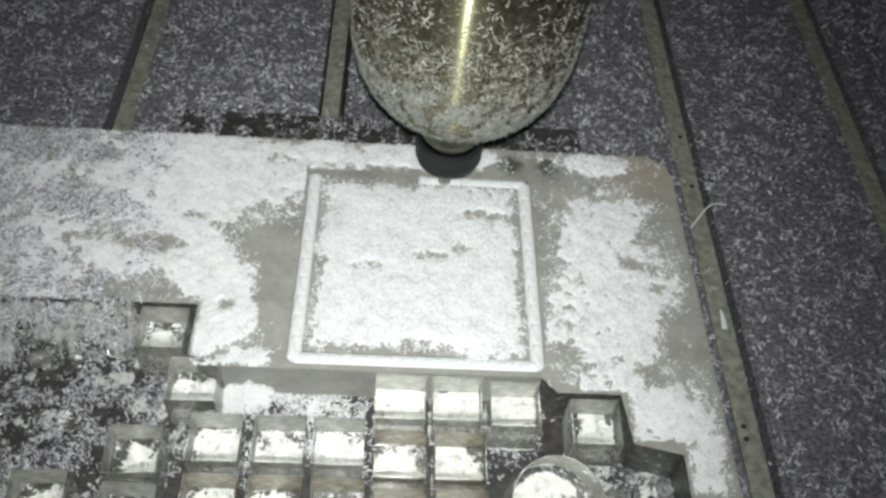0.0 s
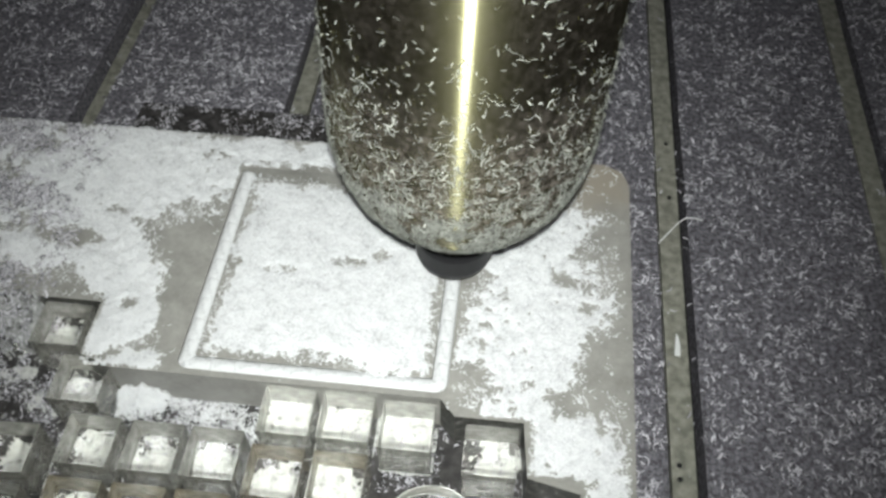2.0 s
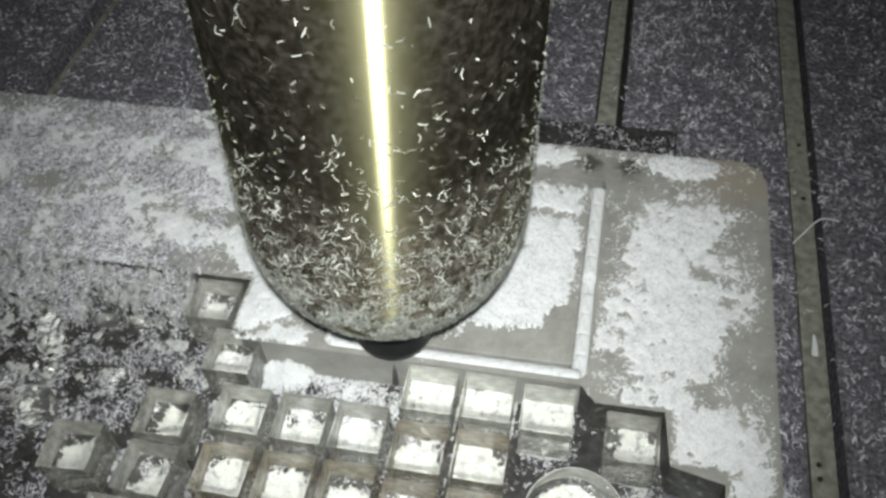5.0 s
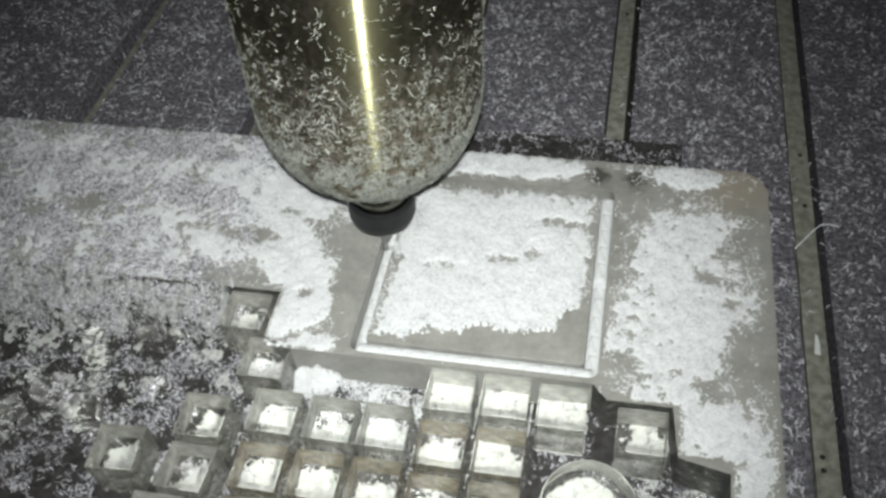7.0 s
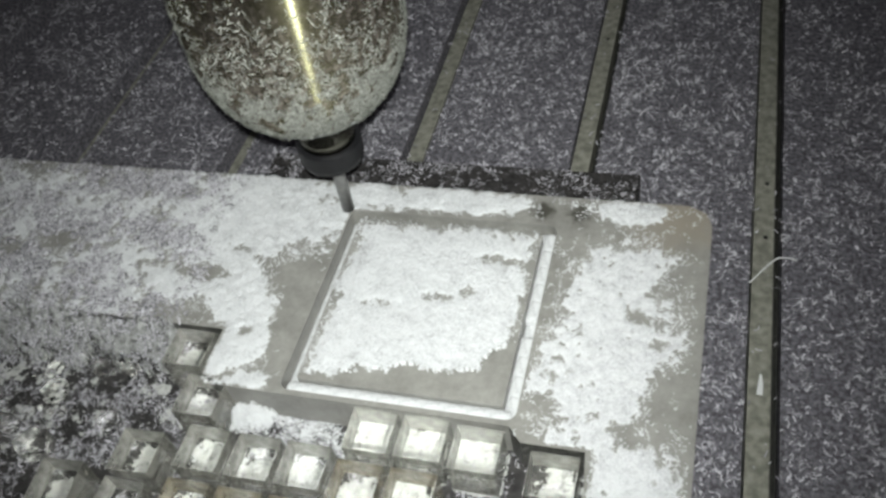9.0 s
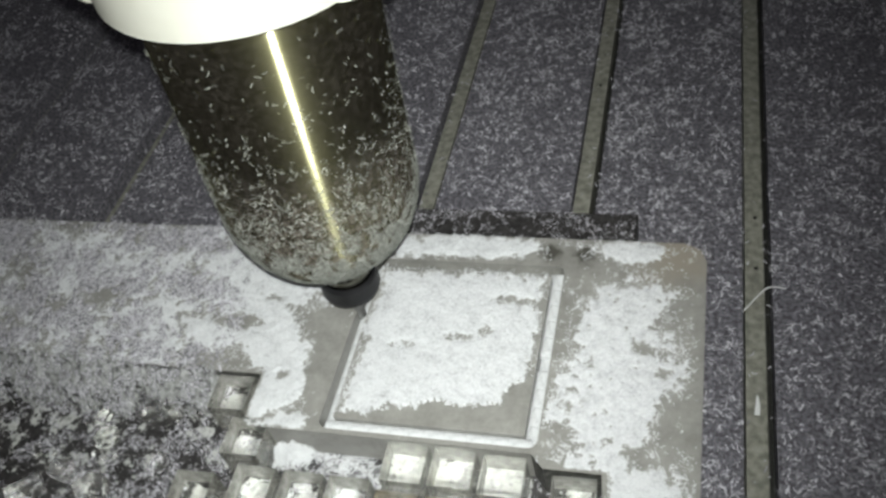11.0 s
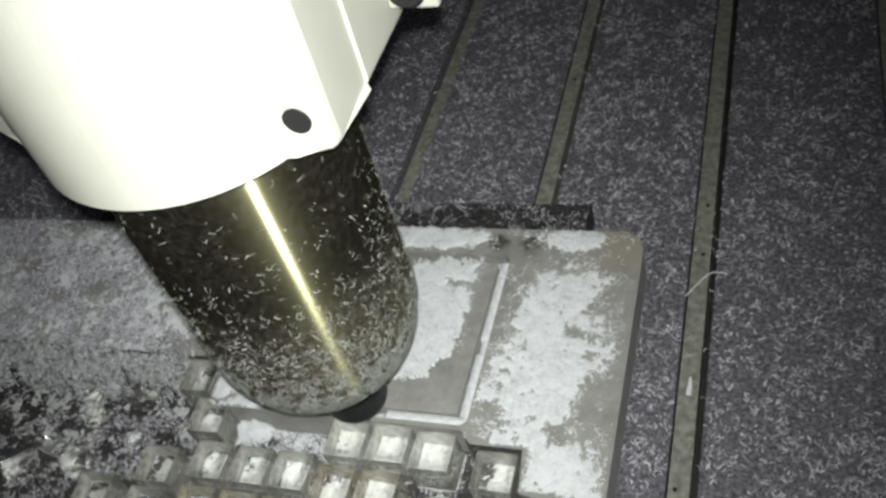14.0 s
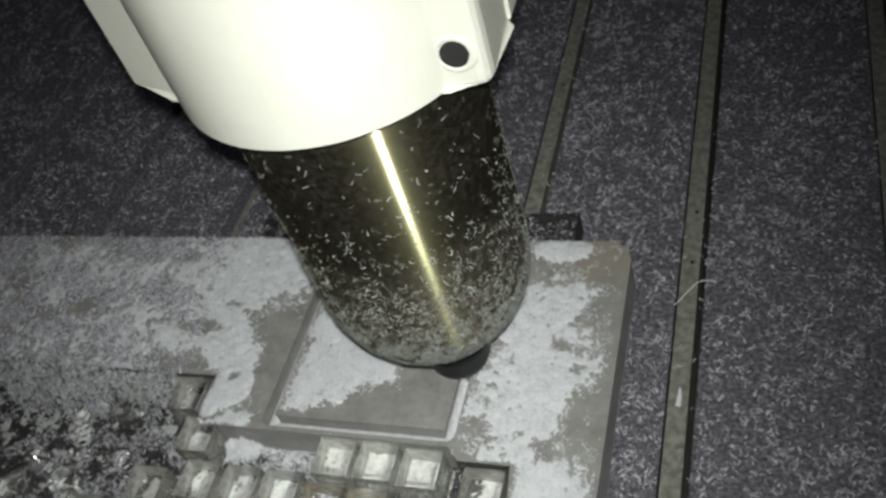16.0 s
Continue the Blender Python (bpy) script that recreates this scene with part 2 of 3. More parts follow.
def sliver_arrays(places, normals, rng, long, wide, tilt=0.35):
    """Small curled slivers lying at the places: two quads each, bent in the middle."""
    n = len(places)
    nrm = normals / np.linalg.norm(normals, axis=1, keepdims=True)
    nrm = nrm + rng.normal(0, tilt, (n, 3))
    nrm /= np.linalg.norm(nrm, axis=1, keepdims=True)
    t = rng.normal(0, 1, (n, 3))
    t -= nrm * (t * nrm).sum(1, keepdims=True)
    t /= np.linalg.norm(t, axis=1, keepdims=True)
    s = np.cross(nrm, t)
    ln, wd = rng.uniform(*long, (n, 1)), rng.uniform(*wide, (n, 1))
    curl = rng.uniform(-0.2, 0.55, (n, 1)) * ln
    side = rng.uniform(-0.35, 0.35, (n, 1)) * ln
    base = places + nrm * 0.0005
    v = [base - t * ln / 2 - s * wd / 2, base - t * ln / 2 + s * wd / 2,
         base + nrm * curl * 0.5 + s * (side - wd / 2), base + nrm * curl * 0.5 + s * (side + wd / 2),
         base + t * ln / 2 - s * wd / 2, base + t * ln / 2 + s * wd / 2]
    verts = np.stack(v, axis=1).reshape(-1, 3)
    o = (np.arange(n) * 6)[:, None]
    faces = np.concatenate([o + np.array([[0, 1, 3, 2]]), o + np.array([[2, 3, 5, 4]])], axis=0)
    return verts, faces


def flakes(name, places, normals, mat, rng, long=(0.0012, 0.0032), wide=(0.0004, 0.0009)):
    verts, faces = sliver_arrays(places, normals, rng, long, wide)
    me = bpy.data.meshes.new(name)
    me.from_pydata(verts.tolist(), [], faces.tolist())
    me.materials.append(mat)
    return me


def field_mesh(name, x0, x1, y0, y1, step, height, z, mat=None, fluff=0, scale=0.001, reach=0.45, seed=1, full=0.25):
    """A heap as a height sheet, faces only where the height is above nothing, strewn with loose slivers
    that thin out past its edge over that reach of height."""
    xs, ys = np.arange(x0, x1, step), np.arange(y0, y1, step)
    gx, gy = np.meshgrid(xs, ys, indexing="ij")
    h = height(gx, gy)
    keep = (h[:-1, :-1] > 0) & (h[1:, :-1] > 0) & (h[1:, 1:] > 0) & (h[:-1, 1:] > 0)
    keep |= ((h[:-1, :-1] > 0) | (h[1:, :-1] > 0) | (h[1:, 1:] > 0) | (h[:-1, 1:] > 0)) & (lattice(gx[:-1, :-1], gy[:-1, :-1], step, 79) > 0.45)
    rough = 1 + 0.30 * (lattice(gx, gy, step * 1.3, 77) - 0.5) + 0.25 * (lattice(gx, gy, step * 4, 78) - 0.5)
    zz = z + np.where(h > 0, h * rough, -0.0004)
    idx = np.arange(gx.size).reshape(gx.shape)
    a, b, c, d = idx[:-1, :-1][keep], idx[1:, :-1][keep], idx[1:, 1:][keep], idx[:-1, 1:][keep]
    faces = np.stack([a, b, c, d], axis=1)
    used, inv = np.unique(faces, return_inverse=True)
    jx = (lattice(gx, gy, step * 1.3, 5) - 0.5) * step * 0.9
    jy = (lattice(gx, gy, step * 1.3, 6) - 0.5) * step * 0.9
    verts = np.stack([(gx + jx).ravel()[used], (gy + jy).ravel()[used], zz.ravel()[used]], axis=1)
    faces = inv.reshape(-1, 4)
    sheet = len(faces)
    if fluff:
        rng = np.random.RandomState(seed)
        p = np.stack([rng.uniform(x0, x1, fluff), rng.uniform(y0, y1, fluff), np.zeros(fluff)], axis=1)
        q = height(p[:, 0], p[:, 1])
        u = q / scale
        p[:, 2] = z + np.clip(q, 0, 1)
        p = p[(u > -reach) & (q > -0.5) & (rng.rand(fluff) < np.clip((u + reach) / (reach + full), 0, 1) ** 1.6)]
        up = np.tile(np.array([[0, 0, 1.0]]), (len(p), 1))
        v2, f2 = sliver_arrays(p, up, rng, (0.0004, 0.0017), (0.00015, 0.00055), 0.16)
        faces = np.concatenate([faces, f2 + len(verts)], axis=0)
        verts = np.concatenate([verts, v2], axis=0)
    me = bpy.data.meshes.new(name)
    me.from_pydata(verts.tolist(), [], faces.tolist())
    me.materials.append(mat or M_DRIFT)
    me.polygons.foreach_set("use_smooth", np.arange(len(faces)) < sheet)
    return me


# ---- the machine bed ----
def bed():
    top = tagged(new("machine_bed"), "dark slotted router bed strewn with white chips", "machine bed", kind="structure")
    part("bed_base", boxed(-0.60, 0.60, -0.45, 1.10, -0.060, -0.0145), M_SLOT, top)
    edges = [-0.60] + [s for s in SLOTS] + [0.60]
    half = 0.0072
    for i, (a, b) in enumerate(zip(edges, edges[1:])):
        x0, x1 = (a if i == 0 else a + half), (b if i == len(edges) - 2 else b - half)
        part("bed_panel", boxed(x0, x1, -0.45, 1.10, -0.014, 0.0, 0.0006), M_TABLE, top)
    for s in SLOTS:
        low = -0.0010 if s > 0.05 else (-0.0070 if s > -0.05 else -0.0100)
        bm = boxed(s - 0.0062, s + 0.0036, -0.45, 1.10, -0.0142, low, 0.0004)
        part("slot_strip", bm, M_STRIP, top, "dusty grey metal strip in a slot")
    return top


def spoil_board():
    outline = ((-0.30, -0.16), (0.132, -0.16), (0.132, 0.163), (-0.074, 0.163), (-0.074, 0.112), (-0.30, 0.112))
    thing("spoil_board", prism(outline, 0.0, PLATE_LOW, 0.0008), M_BOARD, "dark sacrificial board lying under the acrylic sheet", "spoil board")


GROOVE = 0.006
POCKET = (-0.003, 0.100, 0.0, 0.105)


def plate():
    """The sheet round the pocket, in bodies that meet end to end and make one part."""
    x0, x1, y0, y1 = POCKET
    hole = rounded(x0, x1, y0, y1, 0.0045)
    outer = [(-0.30, 0.0262), (-0.041, 0.0262), (-0.041, 0.002), (-0.028, -0.0025), (0.098, -0.0025), (0.104, -0.009), (0.1290, -0.009), (0.1315, -0.030), (0.1500, -0.034), (0.150, -0.12), (0.169, -0.12)]
    outer += [(0.169, 0.112), (0.166, 0.120), (0.158, 0.124), (-0.30, 0.124)]
    bm = bmesh.new()
    for z, flip in ((PLATE_TOP, False), (PLATE_LOW, True)):
        a = [bm.verts.new((x, y, z)) for x, y in outer]
        b = [bm.verts.new((x, y, z)) for x, y in hole]
        es = [bm.edges.new((l[i], l[(i + 1) % len(l)])) for l in (a, b) for i in range(len(l))]
        bmesh.ops.triangle_fill(bm, use_beauty=True, edges=es)
        if not flip:
            tops = (a, b)
        else:
            lows = (a, b)
    for t, l in zip(tops, lows):
        for i in range(len(t)):
            j = (i + 1) % len(t)
            bm.faces.new((t[i], t[j], l[j], l[i]))
    bmesh.ops.recalc_face_normals(bm, faces=bm.faces[:])
    for f in bm.faces:
        c = f.calc_center_median()
        east = c.x > 0.152 and f.normal.x > 0.3
        inner = x0 - 0.001 < c.x < x1 + 0.001 and y0 - 0.001 < c.y < y1 + 0.001
        front = f.normal.y < -0.5 and -0.03 < c.x < 0.10
        f.material_index = 0 if abs(f.normal.z) > 0.5 or inner or east or front else 1
    ob = thing("acrylic_sheet", bm, M_PLATE, "scuffed grey acrylic sheet with a square groove cut through it", "acrylic sheet")
    ob.data.materials.append(M_EDGE)
    g = GROOVE
    thing("acrylic_square", prism(rounded(x0 + g, x1 - g, y0 + g, y1 - g, 0.001, 3), PLATE_LOW, PLATE_TOP, 0.0003), M_PLATE,
          "square acrylic blank inside the cut groove", "acrylic blank")


# ---- heaps of chips ----
def blob(x, y, cx, cy, rx, ry, turn=0.0):
    c, s = math.cos(radians(turn)), math.sin(radians(turn))
    u, v = (x - cx) * c + (y - cy) * s, -(x - cx) * s + (y - cy) * c
    return np.clip(1.6 - np.sqrt((u / rx) ** 2 + (v / ry) ** 2) * 1.15, 0, 1)


def sheet_heap(x, y):
    m = 0.92 * blob(x, y, -0.050, 0.098, 0.070, 0.030)
    m = np.maximum(m, 0.62 * blob(x, y, -0.165, 0.098, 0.11, 0.030))
    m = np.maximum(m, 0.55 * blob(x, y, -0.150, 0.060, 0.12, 0.045))
    m = np.maximum(m, 0.90 * blob(x, y, -0.078, 0.050, 0.022, 0.013, -15))
    m = np.maximum(m, 0.80 * blob(x, y, -0.034, 0.014, 0.010, 0.014, -20))
    m = np.maximum(m, 0.9 * blob(x, y, 0.030, 0.116, 0.09, 0.009))
    m = np.maximum(m, 0.85 * blob(x, y, 0.130, 0.116, 0.020, 0.008))
    m = np.maximum(m, 0.98 * blob(x, y, -0.055, 0.056, 0.045, 0.020, -35))
    m = np.maximum(m, 0.75 * blob(x, y, -0.030, 0.030, 0.022, 0.012, -40))
    m = np.maximum(m, 0.85 * blob(x, y, -0.020, -0.001, 0.016, 0.008, 25))
    m = np.maximum(m, 0.80 * blob(x, y, 0.130, 0.045, 0.028, 0.064, -4))
    m = np.maximum(m, 0.8 * blob(x, y, 0.125, -0.004, 0.022, 0.012))
    m = np.maximum(m, 0.72 * blob(x, y, 0.143, -0.015, 0.014, 0.018))
    m = np.maximum(m, 0.42 * blob(x, y, 0.157, -0.045, 0.012, 0.05))
    m = m * (1 - 0.8 * blob(x, y, 0.098, 0.113, 0.013, 0.006)) * (1 - 0.9 * blob(x, y, -0.018, 0.062, 0.008, 0.006, 20))
    m = np.maximum(m, 0.95 * blob(x, y, -0.027, 0.019, 0.014, 0.011, 30))
    m = m * (1 - 0.9 * blob(x, y, -0.009, 0.036, 0.008, 0.026, 0))
    for cx, cy, rx, ry in ((-0.149, 0.114, 0.010, 0.006), (-0.126, 0.108, 0.013, 0.005), (-0.099, 0.108, 0.008, 0.004), (-0.155, 0.070, 0.013, 0.010), (-0.066, 0.057, 0.012, 0.005), (-0.030, 0.026, 0.004, 0.003), (0.152, 0.073, 0.008, 0.007), (0.141, 0.056, 0.004, 0.003)):
        m = m * (1 - 0.65 * blob(x, y, cx, cy, rx, ry))
    wx, wy = x + 0.006 * (fbm(x, y, 0.010, 21, 3) - 0.5), y + 0.006 * (fbm(x, y, 0.010, 24, 3) - 0.5)
    h = m - 0.54 + 1.25 * (fbm(wx, wy, 0.020, 11, 5, 0.65) - 0.5) + 0.75 * (fbm(wx, wy, 0.0035, 31, 3) - 0.5)
    px0, px1, py0, py1 = POCKET
    inside = (x > px0 - 0.001) & (x < px1 + 0.001) & (y > py0 - 0.001) & (y < py1 + 0.001)
    off = (y > 0.1235) | ((x < -0.040) & (y < 0.0268)) | ((y < -0.008) & (x < 0.1315)) | ((y < -0.029) & (x < 0.151)) | (x > 0.167) | ((x < 0.098) & (y < -0.002))
    return np.where(inside | off, -1.0, np.clip(h, -1, 1.2) * 0.0024)


def square_heap(which):
    def height(x, y):
        u, v = (x - 0.0485) / 0.043, (y - 0.0525) / 0.044
        m = np.clip((1.12 - np.maximum(np.abs(u), np.abs(v))) * 3.4, 0, 1)
        n = 0.55 * (fbm(x, y, 0.020, 51, 4) - 0.5) + 0.42 * (fbm(x, y, 0.0035, 61, 3) - 0.5)
        for cx, cy, rx, ry in ((0.075, 0.081, 0.012, 0.004), (0.028, 0.050, 0.009, 0.003), (0.052, 0.056, 0.010, 0.003), (0.047, 0.012, 0.010, 0.003), (0.066, 0.062, 0.004, 0.005)):
            m = m * (1 - 0.55 * blob(x, y, cx, cy, rx, ry))
        h = m - 0.42 + 1.5 * n + 0.30 * (lattice(x, y, 0.0011, 94) - 0.5)
        edge = 1.3 * (fbm(x, y, 0.012, 91, 4) - 0.5) + 0.22 * (lattice(x, y, 0.0019, 92) - 0.5)
        wedge = (x - 0.086) * 0.75 - (y - 0.030) * 0.55 + edge * 0.016
        front = (0.010 + 0.18 * (x - 0.005) - y) + edge * 0.012
        tail = (x - 0.046) + (0.03 - y) * 0.35 + edge * 0.02
        early = (wedge > 0) | (front > 0)
        late = ~early & (tail > 0)
        low = front > -0.002
        pick = {"kept": ~early & ~late, "front_west": low & (x < 0.050), "front_east": low & (x > 0.046), "wedge": (wedge > -0.0015) & (front < 0.002), "late": (tail > -0.002) & (wedge < 0.0015) & (front < 0.002)}[which]
        return np.where(pick, np.clip(h, -1, 0.9) * 0.0022, -1.0)
    return height


def heaps():
    tagged(new("chip_heap", field_mesh("chip_heap", -0.29, 0.168, -0.05, 0.125, 0.0007, sheet_heap, PLATE_TOP, None, 190000, 0.0024, 0.42, 4)), "white fluffy heaps of acrylic chips on the sheet", "chips", kind="stuff")
    made = {}
    for which in ("kept", "front_west", "front_east", "wedge", "late"):
        made[which] = tagged(new("chip_carpet", field_mesh("chip_carpet", 0.003, 0.096, 0.004, 0.101, 0.0007, square_heap(which), PLATE_TOP + 0.00007 * len(made), None, 22000, 0.0022, 0.40, 6)), "white carpet of acrylic chips on the square blank", "chips", kind="stuff")
    return made


RIDGES = []


def ridge_mesh(length, seed):
    """A plug of packed chips that fills a stretch of the groove."""
    n, m = max(3, int(length / 0.0012)), 7
    bm = bmesh.new()
    rows = []
    for i in range(n + 1):
        row = []
        for j in range(m + 1):
            s = j / m * 2 - 1
            u = np.array([i / n * length]), np.array([s * 0.0028])
            k = float(lattice(u[0], u[1], 0.0011, seed)[0]) - 0.5
            row.append(bm.verts.new(((i / n - 0.5) * length, s * 0.0029, -0.0006 + 0.0011 * (1 - s * s) + k * 0.0003 - (0.0014 if i in (0, n) else 0.0))))
        rows.append(row)
    for a, b in zip(rows, rows[1:]):
        for j in range(m):
            bm.faces.new((a[j], b[j], b[j + 1], a[j + 1]))
    low = []
    rim = [r[0] for r in rows] + rows[-1][1:] + [r[-1] for r in reversed(rows[:-1])] + list(reversed(rows[0][1:-1]))
    low = [bm.verts.new((v.co.x, v.co.y, -0.006)) for v in rim]
    for i in range(len(rim)):
        j = (i + 1) % len(rim)
        bm.faces.new((rim[i], low[i], low[j], rim[j]))
    bm.faces.new(low)
    bmesh.ops.recalc_face_normals(bm, faces=bm.faces[:])
    return mesh_of("chip_ridge", bm, M_DRIFT, True)


def ridges():
    x0, x1, y0, y1 = POCKET
    c = GROOVE / 2
    me = [ridge_mesh(0.0120, 200 + k) for k in range(5)]
    k = 0
    for side in ("back", "right", "front", "left"):
        for i in range(10):
            f = (i + 0.5) / 10
            if side == "back":
                x, y, turn = x0 + c + f * (x1 - x0 - 2 * c), y1 - c, 0
            elif side == "right":
                x, y, turn = x1 - c, y1 - c - f * (y1 - y0 - 2 * c), 90
            elif side == "front":
                x, y, turn = x1 - c - f * (x1 - x0 - 2 * c), y0 + c, 0
            else:
                x, y, turn = x0 + c, y0 + c + f * (y1 - y0 - 2 * c), 90
            ob = new("chip_ridge", me[k % 5])
            k += 1
            ob.matrix_basis = pose(x, y, PLATE_TOP, 0, 0, turn)
            tagged(ob, "packed white chips lying in the cut groove", "chips", "chips in the groove")
            RIDGES.append((ob, side, f, x, y, turn))


# ---- cut pieces ----
CUBES = ((-63, 5, 0), (-47, -18, 0), (-35, -42, 0), (-11.5, -42, 0), (10.5, -42, 0), (33, -22.5, 0), (55, -22.5, 0), (77.5, -24, 0), (33.5, -46.5, 0), (56, -46.5, 0), (108.5, -30.5, 0),
         (-63, -48, 2), (-62, -70, -2), (-34, -66, 0), (-11, -66, 0), (11.5, -66, 0), (34, -69.5, 0), (56.5, -69.5, 0), (-92, -67, 4), (-34, -89, 0), (-11, -89, 0), (11.5, -89, 0), (34, -92, 0), (-68, -92, 0))


def skin(x0, x1, y0, y1, z0, z1, sides):
    """Cut sides of a block, just under its faces: 0 front, 1 east, 2 back, 3 west."""
    bm = bmesh.new()
    c = [(x0, y0), (x1, y0), (x1, y1), (x0, y1)]
    low, top = [bm.verts.new((x, y, z0)) for x, y in c], [bm.verts.new((x, y, z1)) for x, y in c]
    for i in sides:
        bm.faces.new((low[i], low[(i + 1) % 4], top[(i + 1) % 4], top[i]))
    return bm


def cube(mat, label):
    tall = PLATE_TOP - PLATE_LOW - 0.0006
    ob = thing("acrylic_cube", boxed(0, CUBE, 0, CUBE, 0, tall, 0.0005), M_CLEAR, label, "acrylic cube", "acrylic cubes")
    ob.visible_shadow = False
    g = 0.00015
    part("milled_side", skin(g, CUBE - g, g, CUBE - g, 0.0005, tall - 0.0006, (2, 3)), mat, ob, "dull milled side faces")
    # front and east sides get the dark gap shade as colour
    part("shaded_side", skin(g, CUBE - g, g, CUBE - g, 0.0005, tall - 0.0006, (0, 1)), M_GAP_SHADE, ob, "front and east sides coloured dark for the shade between cubes")
    return ob


def cubes():
    first = {}
    for x, y, turn in CUBES:
        kind = "burnt" if y < -45 and x > -40 else ("pale" if y > -25 and x > 30 else "dull")
        m = pose(x / 1000, y / 1000, PLATE_LOW + 0.0006, 0, 0, turn)
        if kind in first:
            copy_thing(first[kind], m)
        else:
            mat, label = {"burnt": (M_SCORCHED, "clear acrylic cube with brown scorched sides on the dark board"),
                          "pale": (M_PALE, "clear acrylic cube with pale frosted sides against the sheet"),
                          "dull": (M_MILLED, "clear acrylic cube with milled sides on the dark board")}[kind]
            first[kind] = cube(mat, label)
            first[kind].matrix_basis = m


SHARDS = ((122, -52, 30, 12), (130, -46, 75, 9), (137, -54, 10, 13), (118, -62, 50, 11), (142, -43, 40, 10), (133, -64, 20, 14), (-95, 14, 20, 7), (-102, 6, 60, 8), (-88, 8, 45, 6), (-84, -20, 15, 9),
          (-120, -8, 70, 10), (-128, 2, 35, 8), (-112, -38, 50, 12), (-132, -30, 10, 10), (-145, -45, 25, 14))


def mound(x, y):
    m = np.maximum(blob(x, y, -0.021, -0.005, 0.012, 0.007, 10), 0.22 * blob(x, y, 0.004, -0.007, 0.020, 0.006))
    h = m - 0.50 + 0.9 * (fbm(x, y, 0.009, 71, 3) - 0.5) + 1.0 * (fbm(x, y, 0.0035, 72, 3) - 0.5)
    return np.where(y > -0.0026, -1, np.where(h > 0, 0.013 * np.clip(h, 0, 0.9), 0.002 * h))


def slope(x, y):
    up = np.clip((y - 0.002) / 0.025, 0, 1)
    n = fbm(x, y, 0.012, 81, 5)
    h = 1.25 * up - 0.48 + 1.2 * (n - 0.5) + 0.9 * (fbm(x, y, 0.003, 82, 3) - 0.5)
    near = x > -0.0645
    up = up * np.clip((-0.0635 - x) / 0.005, 0.12, 1)
    return np.where((y > 0.0278) | near | (h < 0), -1, 0.0200 * up ** 1.3 * (0.72 + 0.45 * n) + 0.0008)


def mounds():
    tagged(new("chip_slope", field_mesh("chip_slope", -0.26, -0.042, -0.01, 0.028, 0.0008, slope, PLATE_LOW, M_UNDER)), "ragged slope of dull chips against the sheet's edge", "chips", kind="stuff")
    tagged(new("chip_mound", field_mesh("chip_mound", -0.045, 0.03, -0.035, 0.0, 0.0008, mound, PLATE_LOW, None, 22000, 0.002, 0.75, 8)), "loose white mound of chips at the sheet's cut edge", "chips", kind="stuff")


def shards():
    rng = random.Random(12)
    for x, y, turn, size in SHARDS:
        k = size / 1000
        pts = []
        for i in range(5):
            a = 2 * math.pi * i / 5 + rng.uniform(-0.3, 0.3)
            pts.append((k * rng.uniform(0.5, 0.9) * math.cos(a), k * rng.uniform(0.4, 0.8) * math.sin(a)))
        bm = prism(pts, 0, k * rng.uniform(0.5, 1.1))
        for v in bm.verts:
            if v.co.z > 1e-6:
                v.co.z += rng.uniform(-0.25, 0.25) * k
        ob = thing("acrylic_offcut", bm, M_CLEAR, "broken clear acrylic offcut with sharp edges", "offcut", "acrylic offcuts")
        ob.visible_shadow = False
        ob.matrix_basis = pose(x / 1000, y / 1000, PLATE_LOW, rng.uniform(-4, 4), rng.uniform(-4, 4), turn)


CRUMBS = ((-97, 13, 9, 14), (-80, 12, 8, 12), (-118, -18, 12, 10), (-150, -20, 14, 10), (-104, -48, 10, 8), (-136, 4, 10, 8), (132, -50, 14, 12))


def crumb_mesh(seed):
    rng = random.Random(seed)
    bm = bmesh.new()
    bmesh.ops.create_icosphere(bm, subdivisions=1, radius=0.0016)
    for v in bm.verts:
        v.co = Vector((v.co.x * rng.uniform(0.6, 1.5), v.co.y * rng.uniform(0.6, 1.3), (v.co.z + 0.0012) * rng.uniform(0.5, 1.1)))
    return mesh_of("acrylic_crumb", bm, M_CLEAR)


def crumbs():
    rng = random.Random(31)
    made = [crumb_mesh(k) for k in range(4)]
    for cx, cy, spread, count in CRUMBS:
        for i in range(count):
            ob = new("acrylic_crumb", made[i % 4])
            ob.matrix_basis = pose((cx + rng.gauss(0, spread * 0.5)) / 1000, (cy + rng.gauss(0, spread * 0.4)) / 1000, PLATE_LOW + 0.0006, rng.uniform(-25, 25), rng.uniform(-25, 25), rng.uniform(0, 360))
            ob.visible_shadow = False
            tagged(ob, "small glinting crumb of clear acrylic on the board", "acrylic crumb", "acrylic crumbs")


